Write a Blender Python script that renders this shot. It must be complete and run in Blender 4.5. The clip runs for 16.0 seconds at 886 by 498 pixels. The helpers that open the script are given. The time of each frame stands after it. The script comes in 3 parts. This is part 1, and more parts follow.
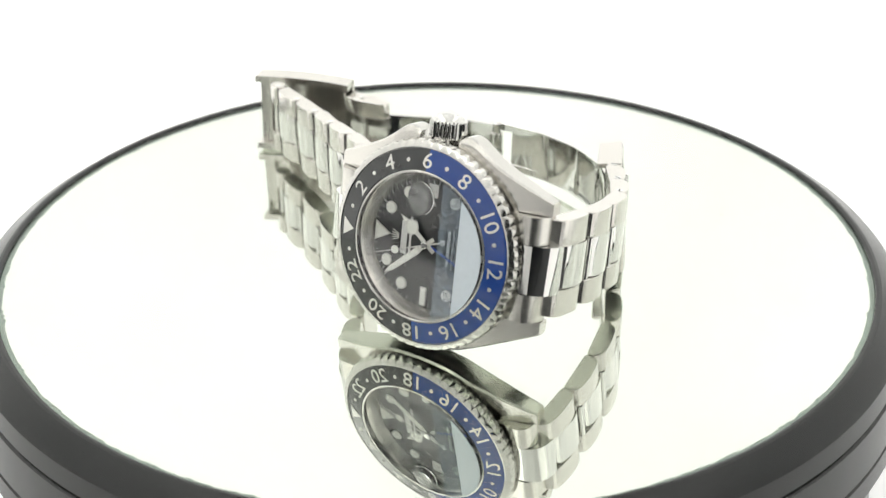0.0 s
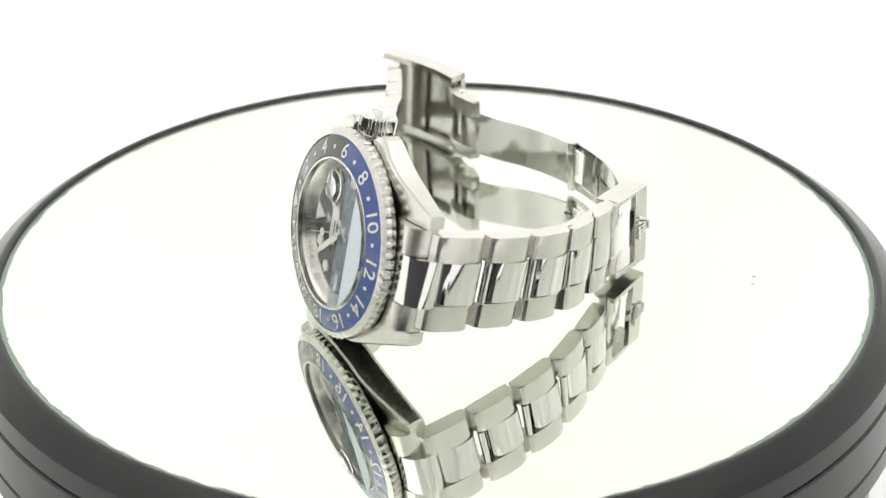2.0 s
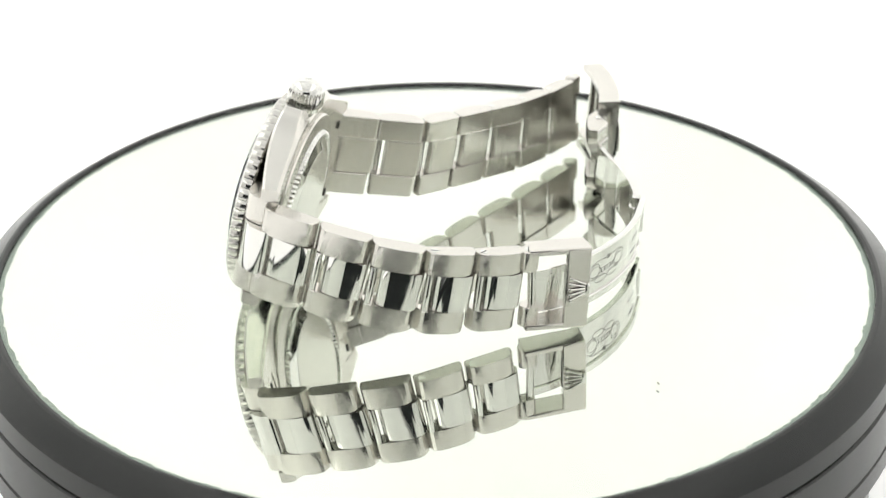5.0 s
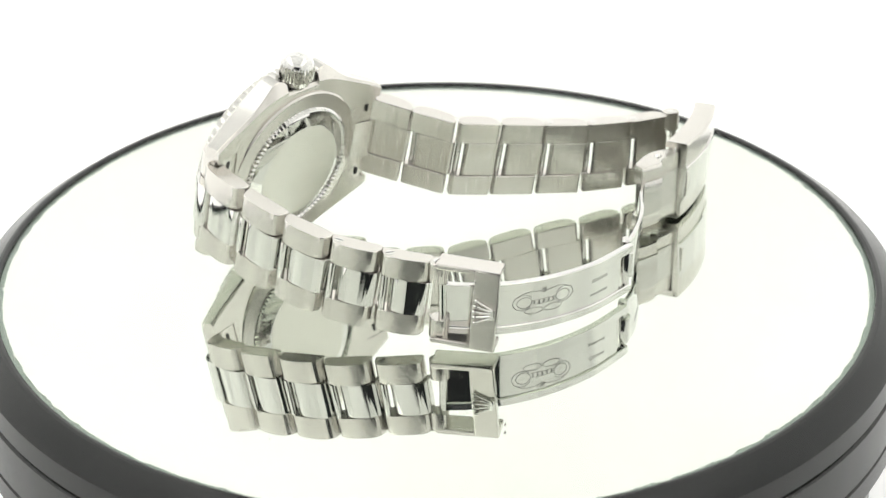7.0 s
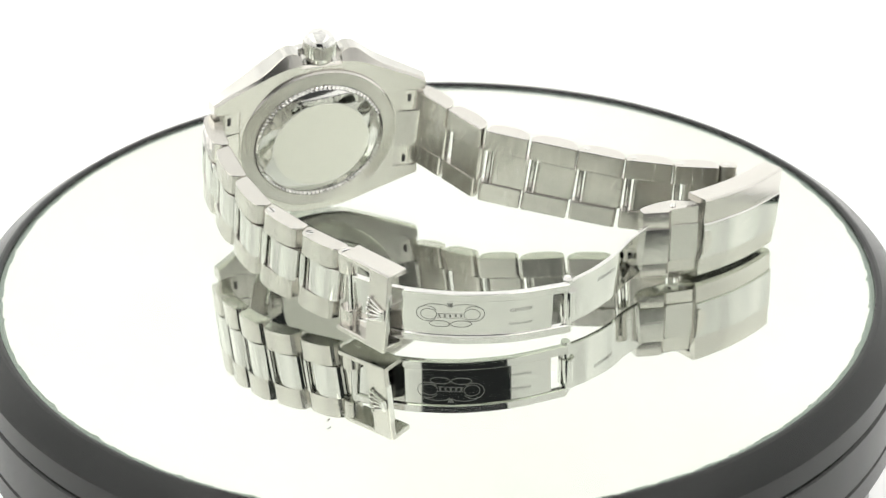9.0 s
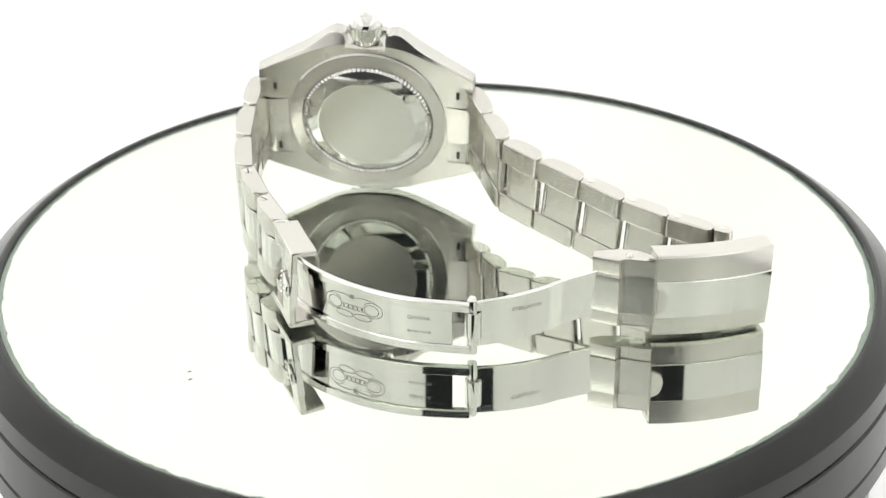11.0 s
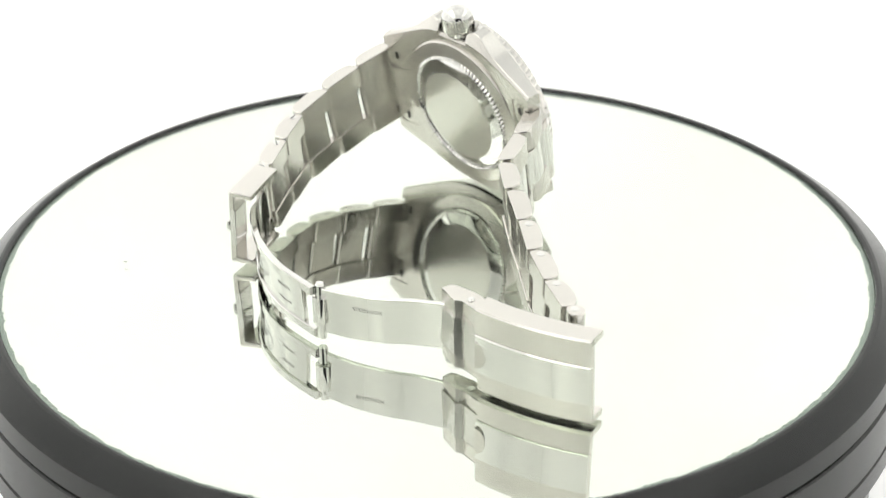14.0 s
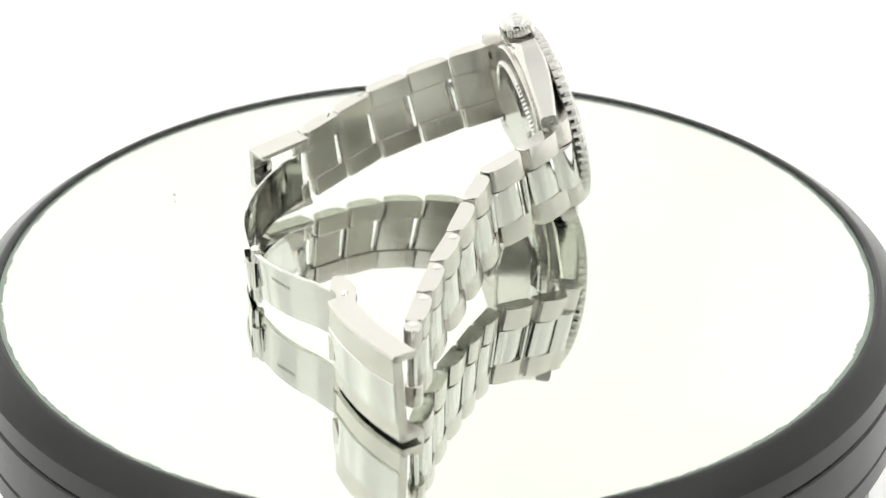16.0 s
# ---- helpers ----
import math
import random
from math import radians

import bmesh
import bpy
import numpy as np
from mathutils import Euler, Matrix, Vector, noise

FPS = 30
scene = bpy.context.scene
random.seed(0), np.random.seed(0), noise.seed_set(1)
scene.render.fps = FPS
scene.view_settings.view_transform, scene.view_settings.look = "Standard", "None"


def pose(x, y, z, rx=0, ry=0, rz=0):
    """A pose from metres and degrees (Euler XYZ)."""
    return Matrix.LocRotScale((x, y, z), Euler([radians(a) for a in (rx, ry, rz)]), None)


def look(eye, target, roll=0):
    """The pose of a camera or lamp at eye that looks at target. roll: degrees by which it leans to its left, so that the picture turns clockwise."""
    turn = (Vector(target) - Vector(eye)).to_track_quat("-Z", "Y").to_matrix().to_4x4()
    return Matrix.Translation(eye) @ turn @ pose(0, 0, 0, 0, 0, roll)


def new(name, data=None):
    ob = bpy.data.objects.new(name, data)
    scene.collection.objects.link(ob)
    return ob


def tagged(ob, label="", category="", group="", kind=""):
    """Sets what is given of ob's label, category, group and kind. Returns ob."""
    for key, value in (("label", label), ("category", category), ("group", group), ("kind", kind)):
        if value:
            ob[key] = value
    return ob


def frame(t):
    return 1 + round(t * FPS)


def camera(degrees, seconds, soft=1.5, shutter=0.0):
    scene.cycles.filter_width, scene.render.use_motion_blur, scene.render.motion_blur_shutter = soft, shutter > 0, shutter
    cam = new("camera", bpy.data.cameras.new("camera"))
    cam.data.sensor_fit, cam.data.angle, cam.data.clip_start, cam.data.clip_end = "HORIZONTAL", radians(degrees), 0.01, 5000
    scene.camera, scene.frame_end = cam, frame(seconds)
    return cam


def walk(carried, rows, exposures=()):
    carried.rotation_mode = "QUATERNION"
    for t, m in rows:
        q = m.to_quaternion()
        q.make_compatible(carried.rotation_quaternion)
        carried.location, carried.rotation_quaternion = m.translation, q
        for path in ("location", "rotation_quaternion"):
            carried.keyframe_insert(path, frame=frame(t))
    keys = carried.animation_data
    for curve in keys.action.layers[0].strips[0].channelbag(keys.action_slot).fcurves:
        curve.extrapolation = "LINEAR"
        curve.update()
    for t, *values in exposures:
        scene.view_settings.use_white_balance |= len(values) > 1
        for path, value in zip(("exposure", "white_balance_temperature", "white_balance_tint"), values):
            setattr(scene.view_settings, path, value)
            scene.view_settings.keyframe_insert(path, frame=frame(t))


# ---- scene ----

MM = 0.001
cam = camera(29.6, 16.0, 1.3)
cam.data.dof.use_dof = True
cam.data.dof.focus_distance, cam.data.dof.aperture_fstop = 0.325, 24
EYE = Vector((0, -0.30997, 0.16848))
view = look(EYE, EYE + 0.35 * Vector((0.00433, 0.87914, -0.47655)), -0.544)
walk(cam, [(0, view), (16.0, view)])


AXIS = Vector((0.6, -0.2, 0)) * MM  # the spindle, a little off the rim's middle


def turn(t):
    """The turntable's angle in radians at t seconds."""
    return -0.2400 * t - 0.00012 * t * t


# ---- light: a white photo tent whose cloth panels glow, open to a dim room in front ----
world = bpy.data.worlds.new("room")
scene.world = world
world.use_nodes = True
world.node_tree.nodes["Background"].inputs[0].default_value = (0.9, 0.95, 1.0, 1)
world.node_tree.nodes["Background"].inputs[1].default_value = 0.03
scene.view_settings.exposure = 0.0


# ---- materials ----
def material(name, color, rough=0.4, metal=0.0, **more):
    m = bpy.data.materials.new(name)
    m.use_nodes = True
    b = m.node_tree.nodes["Principled BSDF"]
    b.inputs["Base Color"].default_value = (*color, 1)
    b.inputs["Roughness"].default_value = rough
    b.inputs["Metallic"].default_value = metal
    for key, value in more.items():
        b.inputs[key.replace("_", " ")].default_value = value
    return m


def grain(m, scale, stretch, rough, bump=0.0, colour=0.0, detail=3.0):
    """Streaks or specks: noise stretched along object axes, into the roughness, a fine relief and the colour."""
    nt = m.node_tree
    b = nt.nodes["Principled BSDF"]
    tc = nt.nodes.new("ShaderNodeTexCoord")
    mp = nt.nodes.new("ShaderNodeMapping")
    mp.inputs["Scale"].default_value = stretch
    n1 = nt.nodes.new("ShaderNodeTexNoise")
    n1.inputs["Scale"].default_value, n1.inputs["Detail"].default_value = scale, detail
    n2 = nt.nodes.new("ShaderNodeTexNoise")
    n2.inputs["Scale"].default_value, n2.inputs["Detail"].default_value = 160, 2
    nt.links.new(tc.outputs["Object"], mp.inputs[0])
    nt.links.new(mp.outputs[0], n1.inputs["Vector"])
    nt.links.new(tc.outputs["Object"], n2.inputs["Vector"])
    mix = nt.nodes.new("ShaderNodeMath")
    mix.operation = "MULTIPLY_ADD"
    mix.inputs[1].default_value, mix.inputs[2].default_value = 0.2, 0.075
    nt.links.new(n2.outputs[0], mix.inputs[0])
    add = nt.nodes.new("ShaderNodeMath")
    add.operation = "MULTIPLY_ADD"
    add.inputs[1].default_value = 0.65
    nt.links.new(n1.outputs[0], add.inputs[0])
    nt.links.new(mix.outputs[0], add.inputs[2])
    mr = nt.nodes.new("ShaderNodeMapRange")
    mr.inputs[1].default_value, mr.inputs[2].default_value = 0.3, 0.7
    mr.inputs[3].default_value, mr.inputs[4].default_value = rough
    nt.links.new(add.outputs[0], mr.inputs[0])
    nt.links.new(mr.outputs[0], b.inputs["Roughness"])
    if bump:
        bp = nt.nodes.new("ShaderNodeBump")
        bp.inputs["Strength"].default_value, bp.inputs["Distance"].default_value = bump, 0.00003
        nt.links.new(n1.outputs[0], bp.inputs["Height"])
        nt.links.new(bp.outputs[0], b.inputs["Normal"])
    if colour:
        hs = nt.nodes.new("ShaderNodeHueSaturation")
        hs.inputs["Color"].default_value = b.inputs["Base Color"].default_value
        mv = nt.nodes.new("ShaderNodeMapRange")
        mv.inputs[1].default_value, mv.inputs[2].default_value = 0.3, 0.7
        mv.inputs[3].default_value, mv.inputs[4].default_value = 1 - colour, 1 + colour
        nt.links.new(add.outputs[0], mv.inputs[0])
        nt.links.new(mv.outputs[0], hs.inputs["Value"])
        nt.links.new(hs.outputs[0], b.inputs["Base Color"])
    return m


STEEL = (0.665, 0.645, 0.605)
brushed = grain(material("brushed_steel", STEEL, 0.3, 1), 5200, (0.012, 1.6, 1.6), (0.17, 0.29), 0, 0.045)
brushed_cross = grain(material("cross_brushed_steel", STEEL, 0.3, 1), 4200, (1.6, 1.6, 0.02), (0.16, 0.29), 0, 0.05)
brushed_fine = grain(material("satin_steel", STEEL, 0.3, 1), 2600, (2, 0.06, 2), (0.25, 0.268), 0.0, 0.006)
polished = grain(material("polished_steel", (0.72, 0.715, 0.69), 0.05, 1), 500, (1, 1, 1), (0.035, 0.075), 0, 0.02)
soft_polish = grain(material("soft_polished_steel", (0.60, 0.59, 0.56), 0.2, 1), 900, (0.3, 1, 1), (0.15, 0.21), 0.0, 0.015)
# steel darkened to hold the shade inside slots and holes
slot_shade = grain(material("shaded_steel_slot", (0.09, 0.09, 0.085), 0.5, 1), 500, (1, 1, 1), (0.4, 0.6), 0, 0.05)
ceramic_blue = grain(material("blue_ceramic", (0.008, 0.05, 0.25), 0.18, 0, Coat_Weight=0.4, Coat_Roughness=0.08), 700, (1, 1, 1), (0.16, 0.24), 0, 0.06)
ceramic_black = grain(material("black_ceramic", (0.022, 0.024, 0.024), 0.18, 0, Coat_Weight=0.4, Coat_Roughness=0.08), 700, (1, 1, 1), (0.16, 0.24), 0, 0.1)
platinum = grain(material("platinum_fill", (0.66, 0.65, 0.62), 0.35, 1), 2500, (1, 1, 1), (0.32, 0.5), 0.2, 0.05)
dial_black = grain(material("black_lacquer", (0.008, 0.008, 0.008), 0.3), 600, (1, 1, 1), (0.25, 0.35), 0, 0.1)
lume = grain(material("luminous_paint", (0.82, 0.83, 0.77), 0.6), 1500, (1, 1, 1), (0.5, 0.7), 0.1, 0.04)
white_print = grain(material("white_print", (0.72, 0.72, 0.70), 0.6), 1500, (1, 1, 1), (0.5, 0.7), 0, 0.03)
engraved = grain(material("engraved_grey", (0.34, 0.34, 0.33), 0.5, 0.8), 1500, (1, 1, 1), (0.45, 0.65), 0, 0.1)
hand_blue = grain(material("blue_hand", (0.02, 0.07, 0.42), 0.35), 900, (1, 1, 1), (0.3, 0.4), 0, 0.05)
black_plastic = grain(material("black_plastic", (0.007, 0.0085, 0.008), 0.25, Specular_IOR_Level=0.4), 1500, (1, 1, 1), (0.2, 0.28), 0.02, 0.06)
dust_mat = grain(material("dust", (0.20, 0.18, 0.14), 0.9), 3000, (1, 1, 1), (0.8, 1.0), 0, 0.2)
silver = material("mirror_silver", (0.80, 0.81, 0.785), 0.0, 1)
frosted = grain(material("green_glass_edge", (0.30, 0.36, 0.32), 0.45), 2500, (1, 1, 1), (0.35, 0.6), 0.2, 0.2)
sapphire = material("sapphire", (1, 1, 1), 0.0, 0, Transmission_Weight=1.0, IOR=1.6)


def clear_plate(name, tint, gloss):
    """Thin clear glass: straight through, with a weak mirror sheen."""
    m = bpy.data.materials.new(name)
    m.use_nodes = True
    nt = m.node_tree
    nt.nodes.remove(nt.nodes["Principled BSDF"])
    tr, gl, mix = nt.nodes.new("ShaderNodeBsdfTransparent"), nt.nodes.new("ShaderNodeBsdfGlossy"), nt.nodes.new("ShaderNodeMixShader")
    tr.inputs[0].default_value = (*tint, 1)
    gl.inputs["Roughness"].default_value = 0.0
    mix.inputs[0].default_value = gloss
    nt.links.new(tr.outputs[0], mix.inputs[1])
    nt.links.new(gl.outputs[0], mix.inputs[2])
    nt.links.new(mix.outputs[0], nt.nodes["Material Output"].inputs[0])
    return m


case_sticker = grain(material("satin_film", (0.68, 0.67, 0.62), 0.3, 0.9), 1800, (1, 1, 1), (0.2, 0.26), 0, 0.02)
film_white = grain(material("film_white", (0.62, 0.68, 0.73), 0.45), 900, (1, 1, 1), (0.35, 0.5), 0.2, 0.03)


def cloudy(name):
    """A cloudy film: noise decides how much of it covers what lies below."""
    m = clear_plate(name, (1, 1, 1), 0.04)
    nt = m.node_tree
    tc, n1, mr = nt.nodes.new("ShaderNodeTexCoord"), nt.nodes.new("ShaderNodeTexNoise"), nt.nodes.new("ShaderNodeMapRange")
    n1.inputs["Scale"].default_value, n1.inputs["Detail"].default_value, n1.inputs["Roughness"].default_value = 900, 4, 0.6
    mr.inputs[1].default_value, mr.inputs[2].default_value, mr.inputs[3].default_value, mr.inputs[4].default_value = 0.42, 0.6, 0.10, 0.32
    df, mix = nt.nodes.new("ShaderNodeBsdfDiffuse"), nt.nodes.new("ShaderNodeMixShader")
    df.inputs[0].default_value = (0.30, 0.37, 0.44, 1)
    out = nt.nodes["Material Output"]
    first = out.inputs[0].links[0].from_socket
    nt.links.new(tc.outputs["Object"], n1.inputs["Vector"])
    nt.links.new(n1.outputs[0], mr.inputs[0])
    nt.links.new(mr.outputs[0], mix.inputs[0])
    nt.links.new(first, mix.inputs[1])
    nt.links.new(df.outputs[0], mix.inputs[2])
    nt.links.new(mix.outputs[0], out.inputs[0])
    return m


film_clear = cloudy("film_cloudy")
crystal_glass = clear_plate("crystal_glass", (0.99, 0.99, 0.99), 0.045)
plate_glass = clear_plate("plate_glass", (0.992, 1.0, 0.985), 0.03)


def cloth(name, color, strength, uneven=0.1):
    """White cloth with light put in as emission, a little unevenly."""
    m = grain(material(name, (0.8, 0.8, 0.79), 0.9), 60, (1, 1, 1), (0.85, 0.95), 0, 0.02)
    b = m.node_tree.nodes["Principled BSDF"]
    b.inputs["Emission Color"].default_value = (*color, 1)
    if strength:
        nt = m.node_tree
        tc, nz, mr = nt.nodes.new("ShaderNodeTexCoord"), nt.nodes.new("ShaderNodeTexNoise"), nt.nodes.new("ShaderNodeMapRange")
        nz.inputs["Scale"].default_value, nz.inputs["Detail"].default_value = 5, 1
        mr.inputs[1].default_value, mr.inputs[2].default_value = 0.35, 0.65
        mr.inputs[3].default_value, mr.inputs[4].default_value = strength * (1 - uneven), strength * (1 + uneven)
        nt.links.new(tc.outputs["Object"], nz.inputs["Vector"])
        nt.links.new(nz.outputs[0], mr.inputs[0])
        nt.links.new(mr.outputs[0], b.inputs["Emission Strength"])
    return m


# glow per side is light put into the cloth: back strongest, front weakest
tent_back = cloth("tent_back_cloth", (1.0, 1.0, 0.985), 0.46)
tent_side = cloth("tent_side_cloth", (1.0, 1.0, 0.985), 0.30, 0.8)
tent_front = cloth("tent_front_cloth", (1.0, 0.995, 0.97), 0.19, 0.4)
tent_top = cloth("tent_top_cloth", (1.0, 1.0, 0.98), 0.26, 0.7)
lamp_key = cloth("bright_lamp_diffuser", (1.0, 0.995, 0.955), 1.35, 0.2)
# added fill glow for the right panel, no such lamp known
lamp_fill = cloth("added_fill_glow", (1.0, 0.995, 0.955), 0.85, 0.2)
room_dark = grain(material("dim_room_wall", (0.03, 0.031, 0.033), 0.9), 8, (1, 1, 1), (0.85, 0.95), 0, 0.2)


# ---- builders ----
def finish(bm, name, mat, smooth=True, angle=0.34):
    bmesh.ops.recalc_face_normals(bm, faces=bm.faces)
    me = bpy.data.meshes.new(name)
    for f in bm.faces:
        f.smooth = smooth
    for e in bm.edges:
        if len(e.link_faces) == 2 and e.calc_face_angle(0) > angle:
            e.smooth = False
    bm.to_mesh(me)
    bm.free()
    for m in mat if isinstance(mat, (list, tuple)) else [mat]:
        me.materials.append(m)
    return me


def part(name, bm, mat, parent, label="", at=None, smooth=True, angle=0.34):
    me = bm if isinstance(bm, bpy.types.Mesh) else finish(bm, name, mat, smooth, angle)
    ob = new(name, me)
    ob.parent = parent
    if at is not None:
        ob.matrix_local = at
    return tagged(ob, label)


def box(x0, x1, y0, y1, z0, z1, bevel=0.0, segments=2, bm=None):
    bm = bm or bmesh.new()
    made = bmesh.ops.create_cube(bm, size=1)["verts"]
    for v in made:
        v.co = Vector(((x0 + x1) / 2 + v.co.x * (x1 - x0), (y0 + y1) / 2 + v.co.y * (y1 - y0), (z0 + z1) / 2 + v.co.z * (z1 - z0)))
    if bevel:
        edges = list({e for v in made for e in v.link_edges})
        bmesh.ops.bevel(bm, geom=edges, offset=bevel, segments=segments, affect="EDGES", profile=0.5)
    return bm


def lathe(profile, steps=96, bm=None):
    """Closed ring or solid turned about z from (radius, height) pairs; the profile is closed back to its start."""
    bm = bm or bmesh.new()
    rings = []
    for r, z in profile:
        if r < 1e-9:
            rings.append([bm.verts.new((0, 0, z))])
        else:
            rings.append([bm.verts.new((r * math.cos(2 * math.pi * i / steps), r * math.sin(2 * math.pi * i / steps), z)) for i in range(steps)])
    for a, b in zip(rings, rings[1:] + rings[:1]):
        if len(a) == 1 and len(b) == 1:
            continue
        for i in range(steps):
            j = (i + 1) % steps
            quad = [a[0] if len(a) == 1 else a[i], b[0] if len(b) == 1 else b[i], b[0] if len(b) == 1 else b[j], a[0] if len(a) == 1 else a[j]]
            quad = list(dict.fromkeys(quad))
            if len(quad) > 2:
                bm.faces.new(quad)
    return bm


def prism(outline, z0, z1, bevel=0.0, segments=2, bm=None):
    """A flat outline of (x, y) raised from z0 to z1, its rims rounded."""
    bm = bm or bmesh.new()
    low = [bm.verts.new((x, y, z0)) for x, y in outline]
    high = [bm.verts.new((x, y, z1)) for x, y in outline]
    n = len(outline)
    caps = [bm.faces.new(low[::-1]), bm.faces.new(high)]
    for i in range(n):
        bm.faces.new((low[i], low[(i + 1) % n], high[(i + 1) % n], high[i]))
    if bevel:
        edges = [e for c in caps for e in c.edges]
        bmesh.ops.bevel(bm, geom=edges, offset=bevel, segments=segments, affect="EDGES", profile=0.5)
    return bm


def rounded(x0, x1, y0, y1, r, steps=5):
    out = []
    for cx, cy, a0 in ((x1 - r, y1 - r, 0), (x0 + r, y1 - r, 90), (x0 + r, y0 + r, 180), (x1 - r, y0 + r, 270)):
        for i in range(steps + 1):
            a = radians(a0 + 90 * i / steps)
            out.append((cx + r * math.cos(a), cy + r * math.sin(a)))
    return out


def disc(cx, cy, r, steps=24):
    return [(cx + r * math.cos(2 * math.pi * i / steps), cy + r * math.sin(2 * math.pi * i / steps)) for i in range(steps)]


def words(text, size, depth=0.02, bold=0.0):
    """A mesh of raised letters in the built-in font, centred, in metres."""
    c = bpy.data.curves.new("lettering", "FONT")
    c.body, c.size, c.extrude, c.align_x, c.align_y = text, size, depth, "CENTER", "CENTER"
    c.resolution_u, c.offset = 3, bold
    ob = bpy.data.objects.new("lettering", c)
    scene.collection.objects.link(ob)
    me = bpy.data.meshes.new_from_object(ob.evaluated_get(bpy.context.evaluated_depsgraph_get()))
    bpy.data.objects.remove(ob)
    bpy.data.curves.remove(c)
    return me


def basis(origin, x, y, z):
    m = Matrix((x, y, z)).transposed().to_4x4()
    m.translation = origin
    return m


def scaled(bm, k=MM):
    for v in bm.verts:
        v.co *= k
    return bm


# ---- the tent and table ----
def panel(name, label, mat, x0, x1, y0, y1, z0, z1):
    ob = new(name, finish(box(x0, x1, y0, y1, z0, z1), name, mat, False))
    return tagged(ob, label, "photo tent", kind="structure")


T = 0.62
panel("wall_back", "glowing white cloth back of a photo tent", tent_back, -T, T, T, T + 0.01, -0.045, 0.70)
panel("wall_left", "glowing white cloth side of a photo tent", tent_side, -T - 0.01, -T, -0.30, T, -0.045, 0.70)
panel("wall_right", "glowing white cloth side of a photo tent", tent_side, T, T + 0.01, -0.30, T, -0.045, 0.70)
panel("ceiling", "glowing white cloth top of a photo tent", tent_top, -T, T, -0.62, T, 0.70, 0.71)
# flaps and valance: unseen cloth given emission to brighten camera-facing steel
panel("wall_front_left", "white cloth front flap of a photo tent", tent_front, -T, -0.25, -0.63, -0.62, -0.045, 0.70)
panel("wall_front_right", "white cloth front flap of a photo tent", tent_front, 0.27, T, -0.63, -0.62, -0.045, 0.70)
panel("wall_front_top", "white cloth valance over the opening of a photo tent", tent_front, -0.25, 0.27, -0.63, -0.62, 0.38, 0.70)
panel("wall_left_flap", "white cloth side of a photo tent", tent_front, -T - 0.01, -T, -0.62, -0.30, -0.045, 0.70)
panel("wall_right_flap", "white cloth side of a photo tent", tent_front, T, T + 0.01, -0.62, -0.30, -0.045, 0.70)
# unseen panels: left inferred from the bright case back, right added as fill
for x, lamp in ((-0.43, lamp_key), (0.46, lamp_fill)):
    panel("added_ceiling_glow", "long glowing panel added out of view in the tent top", lamp, x - 0.15, x + 0.15, -0.58, 0.45, 0.690, 0.698)
panel("floor", "dark table top in front of the turntable", room_dark, -T, T, -0.62, -0.25, -0.055, -0.045)
# table sheet is no lamp: emission makes it read as brightly lit white
panel("backdrop", "white backdrop sheet behind the turntable, brightened by its own emission", tent_back, -T, T, -0.25, T, -0.055, -0.045)
panel("room_floor", "dark floor of the room in front", room_dark, -1.2, 1.2, -1.6, -0.63, -0.055, -0.045)


# ---- the turntable ----
def build_turntable():
    table = new("turntable")
    tagged(table, "black round motor turntable with a mirrored glass top", "turntable")
    rim = lathe([(90.1, -3.0), (90.1, -0.3), (90.35, 0.0), (90.9, 0.12), (91.5, 0.0), (91.9, -0.25), (95.6, -2.7), (96.3, -3.5), (96.9, -7.4), (96.5, -7.7), (96.5, -8.1), (97.2, -8.4), (97.9, -17.0), (97.4, -17.2), (97.4, -17.6), (98.0, -17.9), (98.3, -22.0), (80.0, -22.0), (80.0, -3.0)], 192)
    part("rim", scaled(rim), black_plastic, table, "glossy black plastic rim with a fine groove")
    base = lathe([(0, -45), (92, -45), (94, -43), (94, -24), (92, -22.2), (0, -22.2)], 96)
    part("base", scaled(base), black_plastic, table, "black plastic base")
    # glass plate and the silvering behind it
    glass = lathe([(0, -0.75), (89.7, -0.75), (90.0, -0.6), (90.0, -0.25), (89.75, 0.0), (0, 0.0)], 192)
    g = part("mirror_glass", scaled(glass), plate_glass, table, "clear glass top plate with a greenish edge")
    g.visible_shadow = False
    rng = random.Random(4)
    outline = []
    wobble = [(rng.uniform(8, 90), rng.uniform(0, 6.3), rng.uniform(0.02, 0.09)) for _ in range(14)]
    for i in range(900):
        a = 2 * math.pi * i / 900
        r = 89.1 + sum(0.5 * k * math.sin(round(f) * a + p) for f, p, k in wobble) - (rng.random() ** 6) * 0.5
        outline.append((r * math.cos(a), r * math.sin(a)))
    sv = bmesh.new()
    hub = sv.verts.new((0, 0, -0.8))
    ring = [sv.verts.new((x, y, -0.8)) for x, y in outline]
    back = [sv.verts.new((x, y, -0.9)) for x, y in outline]
    low = sv.verts.new((0, 0, -0.9))
    for i in range(900):
        j = (i + 1) % 900
        sv.faces.new((hub, ring[i], ring[j]))
        sv.faces.new((ring[i], back[i], back[j], ring[j]))
        sv.faces.new((low, back[j], back[i]))
    part("mirror_silvering", scaled(sv), silver, table, "silver mirror coating with a frayed edge", smooth=False)
    part("mirror_edge", scaled(lathe([(85, -1.3), (90.05, -1.3), (90.05, -0.95), (85, -0.95)], 192)), frosted, table, "grey green backing showing past the silver")
    part("tray", scaled(lathe([(0, -22), (85, -22), (85, -1.4), (0, -1.4)], 64)), black_plastic, table)
    return table


turntable = build_turntable()


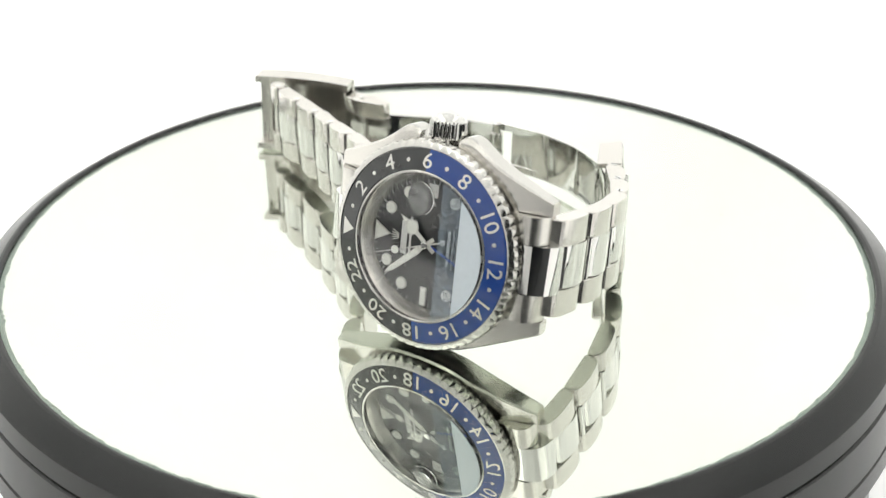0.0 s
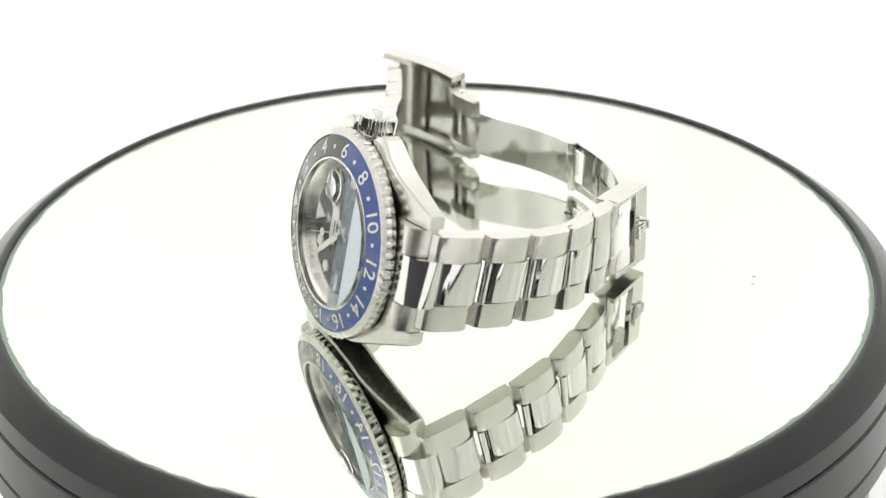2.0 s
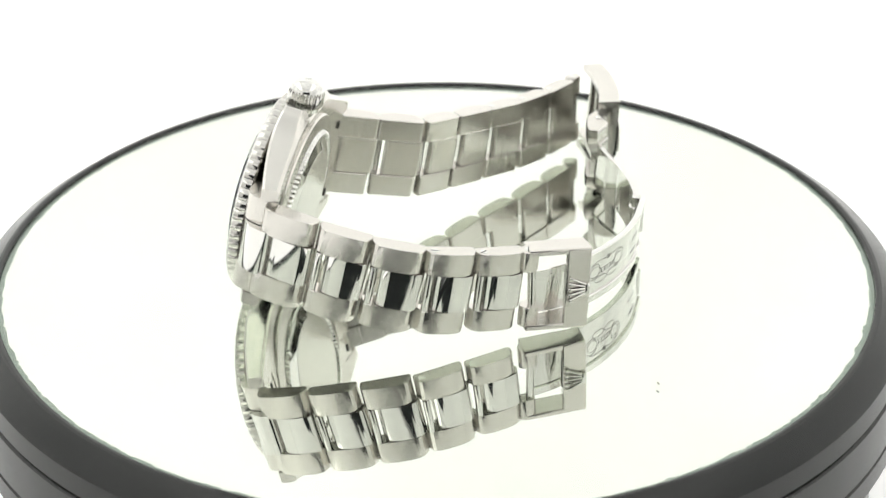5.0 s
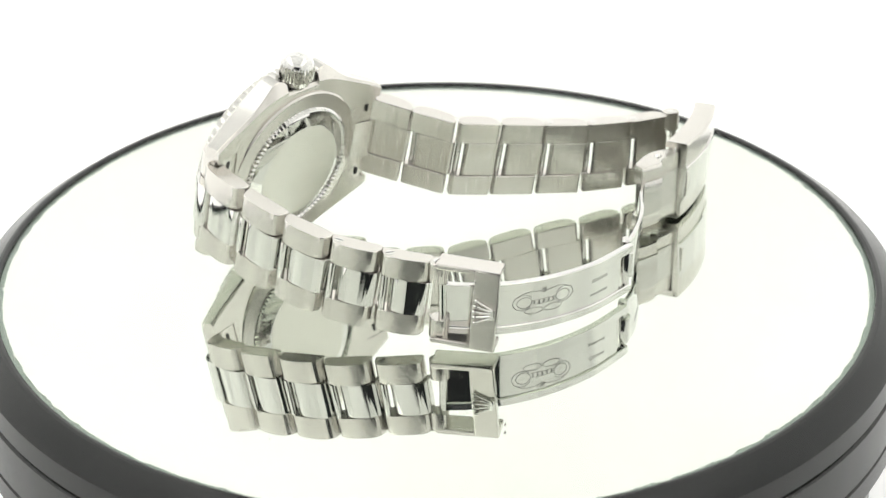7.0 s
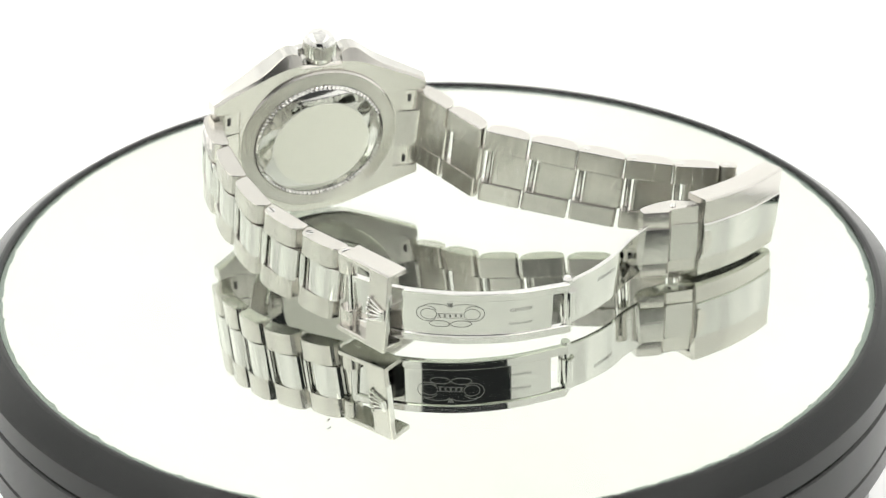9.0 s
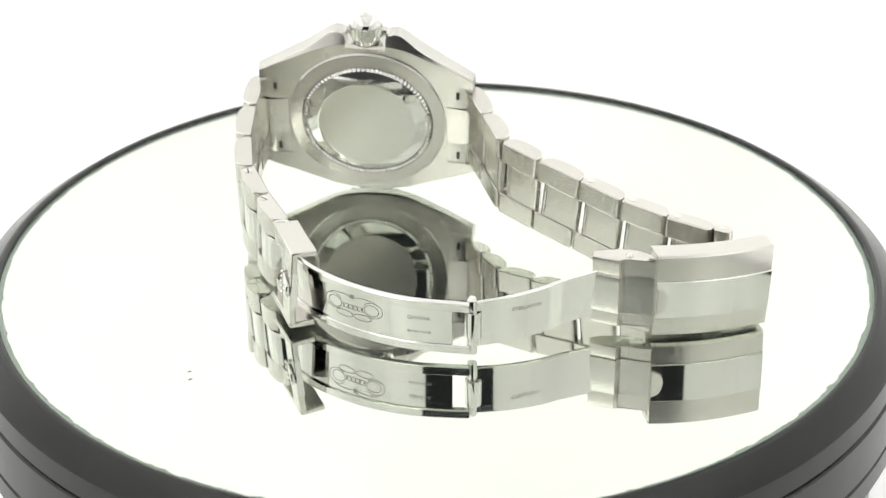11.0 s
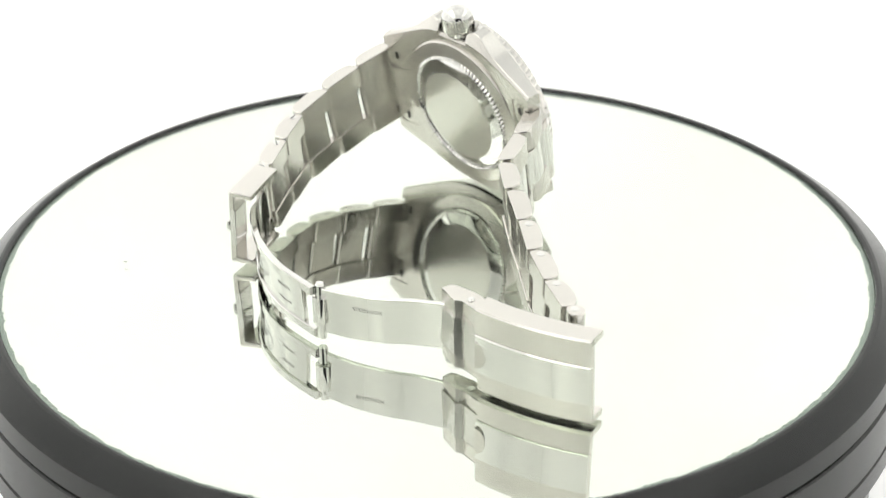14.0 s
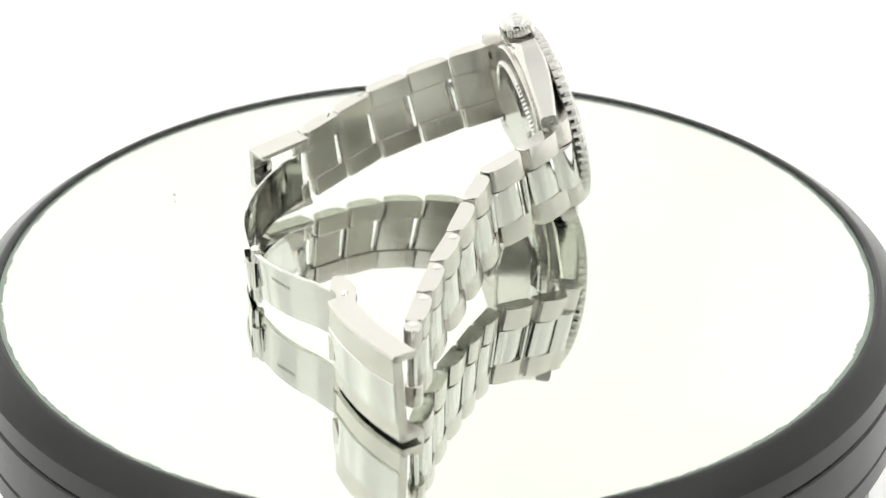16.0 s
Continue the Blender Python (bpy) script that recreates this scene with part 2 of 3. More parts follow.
# ---- the wristwatch: dial frame x to 6 o'clock, y to the crown, z out of the dial, in millimetres ----
CASE_X, CASE_Y = Vector((0.8223, -0.5684, 0.0261)).normalized(), Vector((0.1063, 0.1985, 0.9743))
CASE_Y = (CASE_Y - CASE_X * CASE_Y.dot(CASE_X)).normalized()
CASE = basis(Vector((-3.4, -36.5, 20.9)) * MM, CASE_X, CASE_Y, CASE_X.cross(CASE_Y))
FACE = CASE @ Matrix.Diagonal((0.945, 0.945, 1, 1))
watch = tagged(new("wristwatch"), "steel wristwatch with blue and black bezel lying on its side", "wristwatch")


def flank(x, side):
    """Half width of the case at x; side 1 carries the crown guards."""
    a = abs(x)
    knots = [(0, 20.0), (4, 19.75), (7, 19.3), (9, 18.7), (12, 17.5), (16, 15.8), (20, 14.1), (24.5, 12.2)]
    if side > 0:
        knots = [(0, 18.9), (4.3, 18.9), (4.31, 20.7), (5.0, 21.3), (6.2, 21.6), (7.4, 21.4), (8.6, 20.6), (10, 19.4), (11.5, 18.3), (13, 17.35), (16, 15.85), (20, 14.1), (24.5, 12.2)]
    for (x0, y0), (x1, y1) in zip(knots, knots[1:]):
        if a <= x1:
            return y0 + (y1 - y0) * (a - x0) / (x1 - x0)
    return knots[-1][1]


def case_top(x):
    a = max(0, abs(x) - 10) / 14
    return -2.9 - 3.4 * a ** 1.4


def case_low(x):
    a = max(0, abs(x) - 9) / 15
    return -8.1 - 1.3 * a ** 1.3


def build_case():
    bm = bmesh.new()

    def plain(x):
        """Half width of the case with no crown guards."""
        return flank(x, -1)

    def half_case(side):
        """One half from lug tip to lug tip: a flat back, a chamfer, the tall flank and a rounded front edge."""
        rows = []
        for x in run:
            hi, lo, full = case_top(x), case_low(x), flank(x, side)
            base = min(plain(x), full)
            low_y, high_y = base - 0.55, base - 0.3
            extra = full - base
            xl = x - math.copysign(max(0, abs(x) - 20.5) * 0.15, x)
            inner = 10.15 if abs(x) > 17.41 else 0.0
            prof = [(inner, lo), (low_y, lo), (full - 0.12, lo + 0.4 + 0.35 * extra), (full, lo + 0.6 + 0.35 * extra), (full, hi - 0.45 - 0.15 * extra), (full - 0.2, hi - 0.15 - 0.1 * extra), (high_y + 0.6 * extra, hi), (inner, hi)]
            rows.append([bm.verts.new((xl + (x - xl) * (z - lo) / (hi - lo), side * y, z)) for y, z in prof])
        n = len(rows[0])
        for p, q in zip(rows, rows[1:]):
            for i in range(n):
                f = bm.faces.new((p[i], p[(i + 1) % n], q[(i + 1) % n], q[i]))
                f.material_index = 1 if i in (3, 4) else 0
        bm.faces.new(rows[0][::-1])
        bm.faces.new(rows[-1])

    stations = [0, 2, 4.25, 4.35, 5.0, 5.6, 6.2, 6.9, 7.6, 8.4, 9.2, 10.1, 11.0, 12.0, 13, 14.5, 16, 17.4, 17.42, 18.5, 20, 21.5, 22.8, 23.5]
    run = [-v for v in stations[:0:-1]] + stations
    half_case(1)
    half_case(-1)
    part("case", scaled(bm), [brushed, soft_polish], watch, "brushed steel case with polished flanks and lugs", CASE, angle=0.3)
    # movement ring, case back with fluted edge
    part("case_back_ring", scaled(lathe([(14.3, -7.2), (14.3, -8.95), (14.45, -9.1), (17.1, -8.75), (17.45, -8.45), (17.45, -7.2)], 128)), brushed_fine, watch, "brushed steel ring round the case back", CASE)
    flutes = bmesh.new()
    n = 92
    rings = []
    for z, r, d in ((-8.8, 14.3, 0.0), (-9.5, 14.2, 0.3), (-9.8, 13.8, 0.22), (-9.3, 13.3, 0.0)):
        rings.append([flutes.verts.new(((r - (d if i % 2 else 0)) * math.cos(math.pi * i / n), (r - (d if i % 2 else 0)) * math.sin(math.pi * i / n), z)) for i in range(2 * n)])
    for a, b in zip(rings, rings[1:]):
        for i in range(2 * n):
            flutes.faces.new((a[i], a[(i + 1) % (2 * n)], b[(i + 1) % (2 * n)], b[i]))
    part("fluted_ring", scaled(flutes), polished, watch, "finely fluted polished steel ring", CASE, smooth=False)
    part("case_back", scaled(lathe([(0, -7.2), (13.38, -7.2), (13.38, -9.2), (13.25, -9.32), (10.75, -10.22), (10.55, -10.26), (0, -10.26)], 128)), polished, watch, "domed polished steel case back", CASE)
    part("case_back_disc", scaled(lathe([(0, -10.2), (10.45, -10.2), (10.45, -10.31), (0, -10.31)], 96)), case_sticker, watch, "pale flat sticker on the case back", CASE)


def build_bezel():
    bm = bmesh.new()
    n = 60
    prof = [(14.5, -2.9, 0), (19.4, -2.9, 0), (19.95, -2.6, 0.24), (20.15, -1.6, 0.34), (19.9, -0.75, 0.26), (19.0, -0.2, 0.0), (18.7, -0.15, 0.0), (18.6, -0.4, 0), (14.5, -0.45, 0)]
    k = 8
    rings = []
    for r, z, d in prof:
        ring = []
        for i in range(n * k):
            c = abs((i % k) / k - 0.5) * 2
            cut = d * c ** 2.2
            a = 2 * math.pi * i / (n * k)
            ring.append(bm.verts.new(((r - cut) * math.cos(a), (r - cut) * math.sin(a), z)))
        rings.append(ring)
    m = n * k
    for a, b in zip(rings, rings[1:] + rings[:1]):
        for i in range(m):
            bm.faces.new((a[i], a[(i + 1) % m], b[(i + 1) % m], b[i]))
    bezel = part("bezel", scaled(bm), soft_polish, watch, "polished steel bezel with scalloped edge", CASE, angle=0.45)
    part("crystal_rim", scaled(lathe([(14.0, -0.9), (14.0, 0.72), (14.1, 0.82), (14.38, 0.82), (14.48, 0.72), (14.48, -0.9)], 128)), soft_polish, bezel, "thin bright steel rim round the crystal")
    # two half rings of ceramic, blue towards 6 o'clock
    for blue in (True, False):
        half = bmesh.new()
        steps = 64
        rows = []
        for i in range(steps + 1):
            a = radians(-90 + 180 * i / steps + (0 if blue else 180))
            rows.append([half.verts.new((r * math.cos(a), r * math.sin(a), z)) for r, z in ((14.5, -0.5), (14.5, 0.68), (14.65, 0.76), (18.4, -0.18), (18.55, -0.28), (18.55, -0.6))])
        for p, q in zip(rows, rows[1:]):
            for j in range(6):
                half.faces.new((p[j], p[(j + 1) % 6], q[(j + 1) % 6], q[j]))
        half.faces.new(rows[0][::-1])
        half.faces.new(rows[-1])
        part("bezel_insert", scaled(half), ceramic_blue if blue else ceramic_black, bezel, "glossy blue ceramic half ring" if blue else "glossy black ceramic half ring")
    # numerals stand outward, every second hour of 24; dots between
    for h in range(24):
        a = radians(180 - 15 * h)
        out = Vector((math.cos(a), math.sin(a), 0))
        side = Vector((0, 0, 1)).cross(out)
        tilt = math.atan2(0.94, 3.75)
        m = basis(out * 16.4 * MM + Vector((0, 0, 0.34 * MM)), -side, out * math.cos(tilt) - Vector((0, 0, math.sin(tilt))), out * math.sin(tilt) + Vector((0, 0, math.cos(tilt))))
        if h == 0:
            tri = prism([(-1.75, 1.35), (0, -1.45), (1.75, 1.35)][::-1], -0.06, 0.06)
            part("bezel_triangle", scaled(tri), platinum, bezel, "", m, False)
        elif h % 2 == 0:
            me = words(str(h), 4.15 * MM, 0.06 * MM, 0.0)
            for v in me.vertices:
                v.co.x *= 1.1
            me.materials.append(platinum)
            part("numeral", me, None, bezel, "", m)
        else:
            part("bezel_dot", scaled(lathe([(0, -0.06), (0.42, -0.06), (0.38, 0.07), (0, 0.1)], 20)), platinum, bezel, "", m)
    return bezel


def flat_bars(pairs, z0, z1):
    bm = bmesh.new()
    for outline in pairs:
        prism(outline, z0, z1, bm=bm)
    return scaled(bm)


def spot(h, r):
    """Dial place at hour h of 12."""
    a = radians(180 - 30 * h)
    return Vector((r * math.cos(a), r * math.sin(a)))


def build_dial():
    dial = part("dial", scaled(lathe([(0, -3.0), (14.2, -3.0), (14.2, -2.6), (0, -2.6)], 96)), dial_black, watch, "glossy black dial with white hour markers", FACE)
    part("inner_ring", scaled(lathe([(13.2, -2.65), (13.25, -2.5), (14.75, -0.3), (15.3, -0.2), (15.3, -2.9), (14.3, -2.9)], 128)), brushed_fine, watch, "satin inner ring sloping down to the dial", FACE)
    # engraved marks round the inner ring
    rim = bmesh.new()
    rng = random.Random(2)
    for i in range(84):
        if i % 7 == 6:
            continue
        a = 2 * math.pi * i / 84
        for da in (-0.012, 0.014):
            c, s = math.cos(a + da), math.sin(a + da)
            o, t = Vector((c, s, 0)), Vector((-s, c, 0))
            p0, p1 = o * 13.6 + Vector((0, 0, -1.93)), o * 14.2 + Vector((0, 0, -1.05))
            w = 0.045 + 0.03 * rng.random()
            up = Vector((-c * 0.8, -s * 0.8, 0.55)) * 0.05
            rim.faces.new([rim.verts.new(p + up) for p in (p0 - t * w, p0 + t * w, p1 + t * w, p1 - t * w)])
    part("ring_engraving", scaled(rim), engraved, watch, "", FACE, False)
    for h in range(1, 13):
        p = spot(h, 10.9)
        d = p.normalized()
        m = Matrix.Translation(Vector((p.x, p.y, -2.6)) * MM) @ Matrix.Rotation(math.atan2(d.y, d.x), 4, "Z")
        if h == 3:
            part("date_window", scaled(prism(rounded(-1.35, 1.35, -1.15, 1.15, 0.15), -0.02, 0.05)), white_print, dial, "white date window", m, False)
            continue
        if h == 12:
            frame_o, fill = [(-1.9, 0), (1.9, -2.1), (1.9, 2.1)], [(-1.45, 0), (1.65, -1.7), (1.65, 1.7)]
        elif h in (6, 9):
            frame_o, fill = rounded(-1.9, 1.9, -0.75, 0.75, 0.1, 2), rounded(-1.7, 1.7, -0.55, 0.55, 0.08, 2)
        else:
            frame_o, fill = disc(0, 0, 1.25), disc(0, 0, 1.02)
        mk = part("hour_marker", scaled(prism(frame_o, 0, 0.35, 0.06, 1)), platinum, dial, "white luminous marker in a steel frame", m, False)
        part("marker_fill", scaled(prism(fill, 0.3, 0.42)), lume, mk, "", None, False)
    ticks = bmesh.new()
    for i in range(60):
        a = 2 * math.pi * i / 60
        c, s = math.cos(a), math.sin(a)
        w = 0.09 if i % 5 == 0 else 0.05
        pts = [(r * c - k * w * s, r * s + k * w * c) for r, k in ((12.35, -1), (13.1, -1), (13.1, 1), (12.35, 1))]
        prism(pts, -2.6, -2.57, bm=ticks)
    part("minute_track", scaled(ticks), white_print, watch, "", FACE, False)
    # plain bars for the maker's lines, and a small fan emblem
    part("dial_print", flat_bars([rounded(-6.6, -5.2, -3.4, 3.4, 0.1, 1), rounded(-4.65, -4.15, -4.6, 4.6, 0.05, 1), rounded(4.3, 5.0, -3.6, 3.6, 0.05, 1)], -2.6, -2.56), white_print, dial, "white printed lines", None, False)
    fan = []
    for k in (-2, -1, 0, 1, 2):
        fan.append([(-7.1, 0.22 * k - 0.1), (-7.1, 0.22 * k + 0.1), (-8.9 + 0.12 * abs(k), 0.55 * k + 0.07), (-8.9 + 0.12 * abs(k), 0.55 * k - 0.07)][::-1])
    part("dial_emblem", flat_bars(fan, -2.6, -2.45), platinum, dial, "small fan-shaped emblem", None, False)
    for text, x, size in (("SUPERLATIVE CHRONOMETER", 5.75, 0.62), ("OFFICIALLY CERTIFIED", 6.65, 0.62)):
        me = words(text, size * MM, 0.01 * MM)
        me.materials.append(white_print)
        part("dial_lettering", me, None, dial, "", basis(Vector((x, 0, -2.57)) * MM, Vector((0, 1, 0)), Vector((-1, 0, 0)), Vector((0, 0, 1))))

    # hands
    def hand(name, angle, outline, z, mat, label="", fill=None):
        m = FACE @ Matrix.Rotation(radians(angle), 4, "Z")
        ob = part(name, scaled(prism(outline, z, z + 0.14, 0.04, 1)), mat, watch, label, m, False)
        for o in fill or ():
            part("hand_fill", scaled(prism(o, z + 0.1, z + 0.18)), lume, ob, "", None, False)

    hand("hour_hand", 144, [(-2.2, -0.45), (-2.2, 0.45), (3.2, 0.42), (3.6, 1.3), (4.5, 1.75), (5.5, 1.4), (6.1, 0.6), (8.2, 0), (6.1, -0.6), (5.5, -1.4), (4.5, -1.75), (3.6, -1.3), (3.2, -0.42)][::-1], -2.0, platinum, "broad steel hour hand with a round end",
         [disc(4.6, 0, 1.3, 20), [(6.4, -0.3), (7.5, 0), (6.4, 0.3)]])
    hand("minute_hand", 221, [(-2.4, -0.4), (-2.4, 0.4), (1.6, 0.42), (2.0, 0.75), (10.2, 0.62), (12.2, 0), (10.2, -0.62), (2.0, -0.75), (1.6, -0.42)][::-1], -1.6, platinum, "steel minute hand with white fill", [[(2.2, -0.5), (10.0, -0.42), (11.4, 0), (10.0, 0.42), (2.2, 0.5)]])
    hand("second_hand", 200, [(-4.2, -0.16), (-4.2, 0.16), (12.4, 0.09), (12.4, -0.09)][::-1], -1.2, platinum, "thin steel seconds hand", [disc(7.2, 0, 0.85, 18)])
    hand("second_hand_weight", 200, disc(-4.4, 0, 0.65, 18), -1.2, platinum)
    hand("gmt_hand", -21, [(-2.0, -0.2), (-2.0, 0.2), (9.0, 0.2), (8.6, 0.9), (10.6, 0), (8.6, -0.9), (9.0, -0.2)][::-1], -2.3, hand_blue, "thin blue second time zone hand")
    part("hand_hub", scaled(lathe([(0, -2.6), (0.75, -2.6), (0.75, -1.0), (0.55, -0.9), (0, -0.9)], 24)), polished, watch, "", FACE)
    crystal = part("crystal", scaled(lathe([(0, -0.75), (14.6, -0.75), (15.3, -0.75), (15.3, 0.95), (14.95, 1.32), (0, 1.32)], 128)), crystal_glass, watch, "clear flat sapphire crystal", FACE)
    crystal.visible_shadow = False
    def segment(x0, x1, r):
        a1 = math.acos(x0 / r)
        a2 = math.acos(min(1, x1 / r))
        return [(r * math.cos(a), r * math.sin(a)) for a in [-a1 + (a1 - a2) * i / 10 for i in range(11)]] + [(r * math.cos(a), r * math.sin(a)) for a in [a2 + (a1 - a2) * i / 10 for i in range(0 if a2 > 0 else 1, 11)]]

    part("protective_film", scaled(prism(segment(9.25, 14.8, 14.8), 1.33, 1.40)), film_white, watch, "pale bluish protective sticker on the crystal", FACE, False)
    part("film_edge", scaled(prism(segment(4.7, 9.2, 14.8), 1.33, 1.36)), film_clear, watch, "cloudy see-through strip of the sticker", FACE, False)
    lens = lathe([(0, 1.34), (3.3, 1.34), (3.2, 1.6), (2.4, 1.95), (1.2, 2.15), (0, 2.2)], 40)
    for v in lens.verts:
        v.co.x *= 0.93
    c = part("date_magnifier", scaled(lens), sapphire, watch, "small round magnifier over the date", FACE @ Matrix.Translation(Vector((0, 10.1, 0)) * MM))
    c.visible_shadow = False


def build_crown():
    m = CASE @ Matrix.Translation(Vector((0, 19.2, -5.5)) * MM) @ Matrix.Rotation(radians(-90), 4, "X")
    bm = bmesh.new()
    n, k = 30, 6
    rings = []
    for r, z, d in ((2.9, 0.0, 0), (3.0, 1.0, 0), (3.45, 1.1, 0.3), (3.55, 1.6, 0.42), (3.55, 3.7, 0.42), (3.45, 4.1, 0.25), (3.25, 4.35, 0.0), (3.1, 4.75, 0), (2.85, 5.1, 0), (2.5, 5.42, 0), (2.05, 5.7, 0), (1.5, 5.92, 0), (0.9, 6.06, 0), (0.4, 6.1, 0)):
        ring = []
        for i in range(n * k):
            c = abs((i % k) / k - 0.5) * 2
            rr = r - d * max(0, 1 - (c / 0.8) ** 2)
            a = 2 * math.pi * i / (n * k)
            ring.append(bm.verts.new((rr * math.cos(a), rr * math.sin(a), z)))
        rings.append(ring)
    for a, b in zip(rings, rings[1:]):
        for i in range(n * k):
            bm.faces.new((a[i], a[(i + 1) % (n * k)], b[(i + 1) % (n * k)], b[i]))
    bm.faces.new(rings[0][::-1])
    bm.faces.new(rings[-1])
    crown = part("crown", scaled(bm), polished, watch, "fluted polished steel winding crown", m, angle=0.5)
    fan = []
    for k in (-2, -1, 0, 1, 2):
        fan.append([(0.28 * k - 0.1, -1.2), (0.28 * k + 0.1, -1.2), (0.62 * k + 0.09, 1.0 - 0.1 * abs(k)), (0.62 * k - 0.09, 1.0 - 0.1 * abs(k))])
    part("crown_emblem", flat_bars([[(x * 0.6, y * 0.6) for x, y in bar] for bar in fan], 5.7, 6.1), polished, crown, "raised fan-shaped emblem", None, False)


build_case()
build_bezel()
build_dial()
build_crown()


# ---- the bracelet: the middle of each joint in turntable millimetres, with width and lean of the links ----
LEAN = CASE_Y.copy()
UP = Vector((0, 0, 1))
SIX = [(19.8, -44.3, 20.15), (26.3, -35.9, 17.65), (31.4, -27.2, 15.25), (35.3, -17.7, 13.15), (36.3, -7.8, 11.45), (36.5, 2.2, 10.15)]
TWELVE = [(-18.1, -18.4, 19.15), (-16.9, -8.5, 16.95), (-15.2, 1.2, 15.15), (-18.4, 10.0, 13.85), (-22.4, 19.3, 12.35), (-26.0, 28.8, 11.2), (-30.6, 37.9, 10.45), (-35.5, 46.3, 10.15)]


def link_outline(length, thick, outside, bulge=0.7, corner=1.5):
    """A link seen from its edge: nearly flat inside, swelling outside, its corners rounded more outside."""
    half, t = length / 2, thick / 2
    pts = []
    for i in range(17):
        u = -1 + 2 * i / 16
        # the swell, then the rounding within a corner's width of each end
        x = u * half
        over = max(0.0, abs(x) - (half - corner)) / corner
        pts.append((x, t - bulge * u * u - corner * (1 - math.sqrt(max(0.0, 1 - over * over)))))
    r = 0.55
    pts += [(half, -t + r), (half - 0.16, -t + 0.16), (half - r, -t), (-half + r, -t), (-half + 0.16, -t + 0.16), (-half, -t + r)]
    pts = [(x, y * outside) for x, y in pts]
    return pts[::-1] if outside > 0 else pts


def link_mesh(name, length, thick, height, mat, radius, bevel):
    """A bar along x, rounded at both ends, thick in y, tall in z, about the middle."""
    out = rounded(-length / 2, length / 2, -thick / 2, thick / 2, radius, 5)
    return finish(scaled(prism(out, -height / 2, height / 2, bevel, 2)), name, mat, True, 0.34)


def shaped_link(name, length, thick, height, outside, outer_mat, inner_mat, bevel):
    """A bracelet link: one finish on the outer side, another on the inner side and the edges."""
    me = finish(scaled(prism(link_outline(length, thick, outside), -height / 2, height / 2, bevel, 2)), name, [outer_mat, inner_mat], True, 0.3)
    for f in me.polygons:
        f.material_index = 0 if f.normal.y * outside > 0.2 and abs(f.normal.z) < 0.5 else 1
    return me


def build_bracelet(joints, outward_right, width0, width1, screws_from, slotted):
    pts = [Vector(p) for p in joints]
    n = len(pts) - 1
    for i, (a, b) in enumerate(zip(pts, pts[1:])):
        k = (i + 0.5) / n
        width = width0 + (width1 - width0) * k
        s = (b - a).normalized()
        h = LEAN.lerp(UP, min(1, k * 1.3))
        h = (h - s * h.dot(s)).normalized()
        out = s.cross(h) if outward_right else h.cross(s)
        length = (b - a).length
        y = h.cross(s)
        outside = 1 if out.dot(y) > 0 else -1
        turned = basis((a + b) / 2 * MM, s, y, h)
        side_h = width * 0.272
        core = width - 2 * side_h - 0.24
        side = shaped_link("outer_link", length - 0.35, 3.7, side_h, outside, brushed, brushed_cross, 0.22)
        for q in (-1, 1):
            o = part("outer_link", side, None, watch, "brushed steel outer link", turned @ Matrix.Translation((0, 0, q * (width - side_h) / 2 * MM)))
            if i >= screws_from:
                spot_at = Matrix.Translation(((1.75 - length / 2) * MM, 0, q * (side_h / 2) * MM))
                dot = lathe([(0, -0.05), (0.8, -0.05), (0.8, 0.04), (0.7, 0.06), (0, 0.06)], 20)
                part("link_screw", scaled(dot), polished, o, "", spot_at)
                if slotted:
                    # raised dark bar for the cut slot, its shade put into the colour
                    part("screw_slot", scaled(box(-0.75, 0.75, -0.13, 0.13, -0.02, 0.08)), slot_shade, o, "", spot_at @ Matrix.Rotation(radians(50 + 40 * i), 4, "Z"), False)
        shift = 1.4
        part("centre_link", shaped_link("centre_link", length - 1.9, 3.4, core, outside, polished, brushed_cross, 0.1), None, watch, "mirror-polished steel centre link", turned @ Matrix.Translation((shift * MM, outside * 0.12 * MM, 0)))
        part("link_bar", link_mesh("link_bar", 1.3, 1.6, core, polished, 0.6, 0.05), None, watch, "polished steel hinge bar", turned @ Matrix.Translation(((shift - length / 2) * MM, outside * 0.7 * MM, 0)))
    return pts


six = build_bracelet(SIX, True, 18.9, 15.9, 3, True)
twelve = build_bracelet(TWELVE, False, 18.5, 15.4, 4, False)


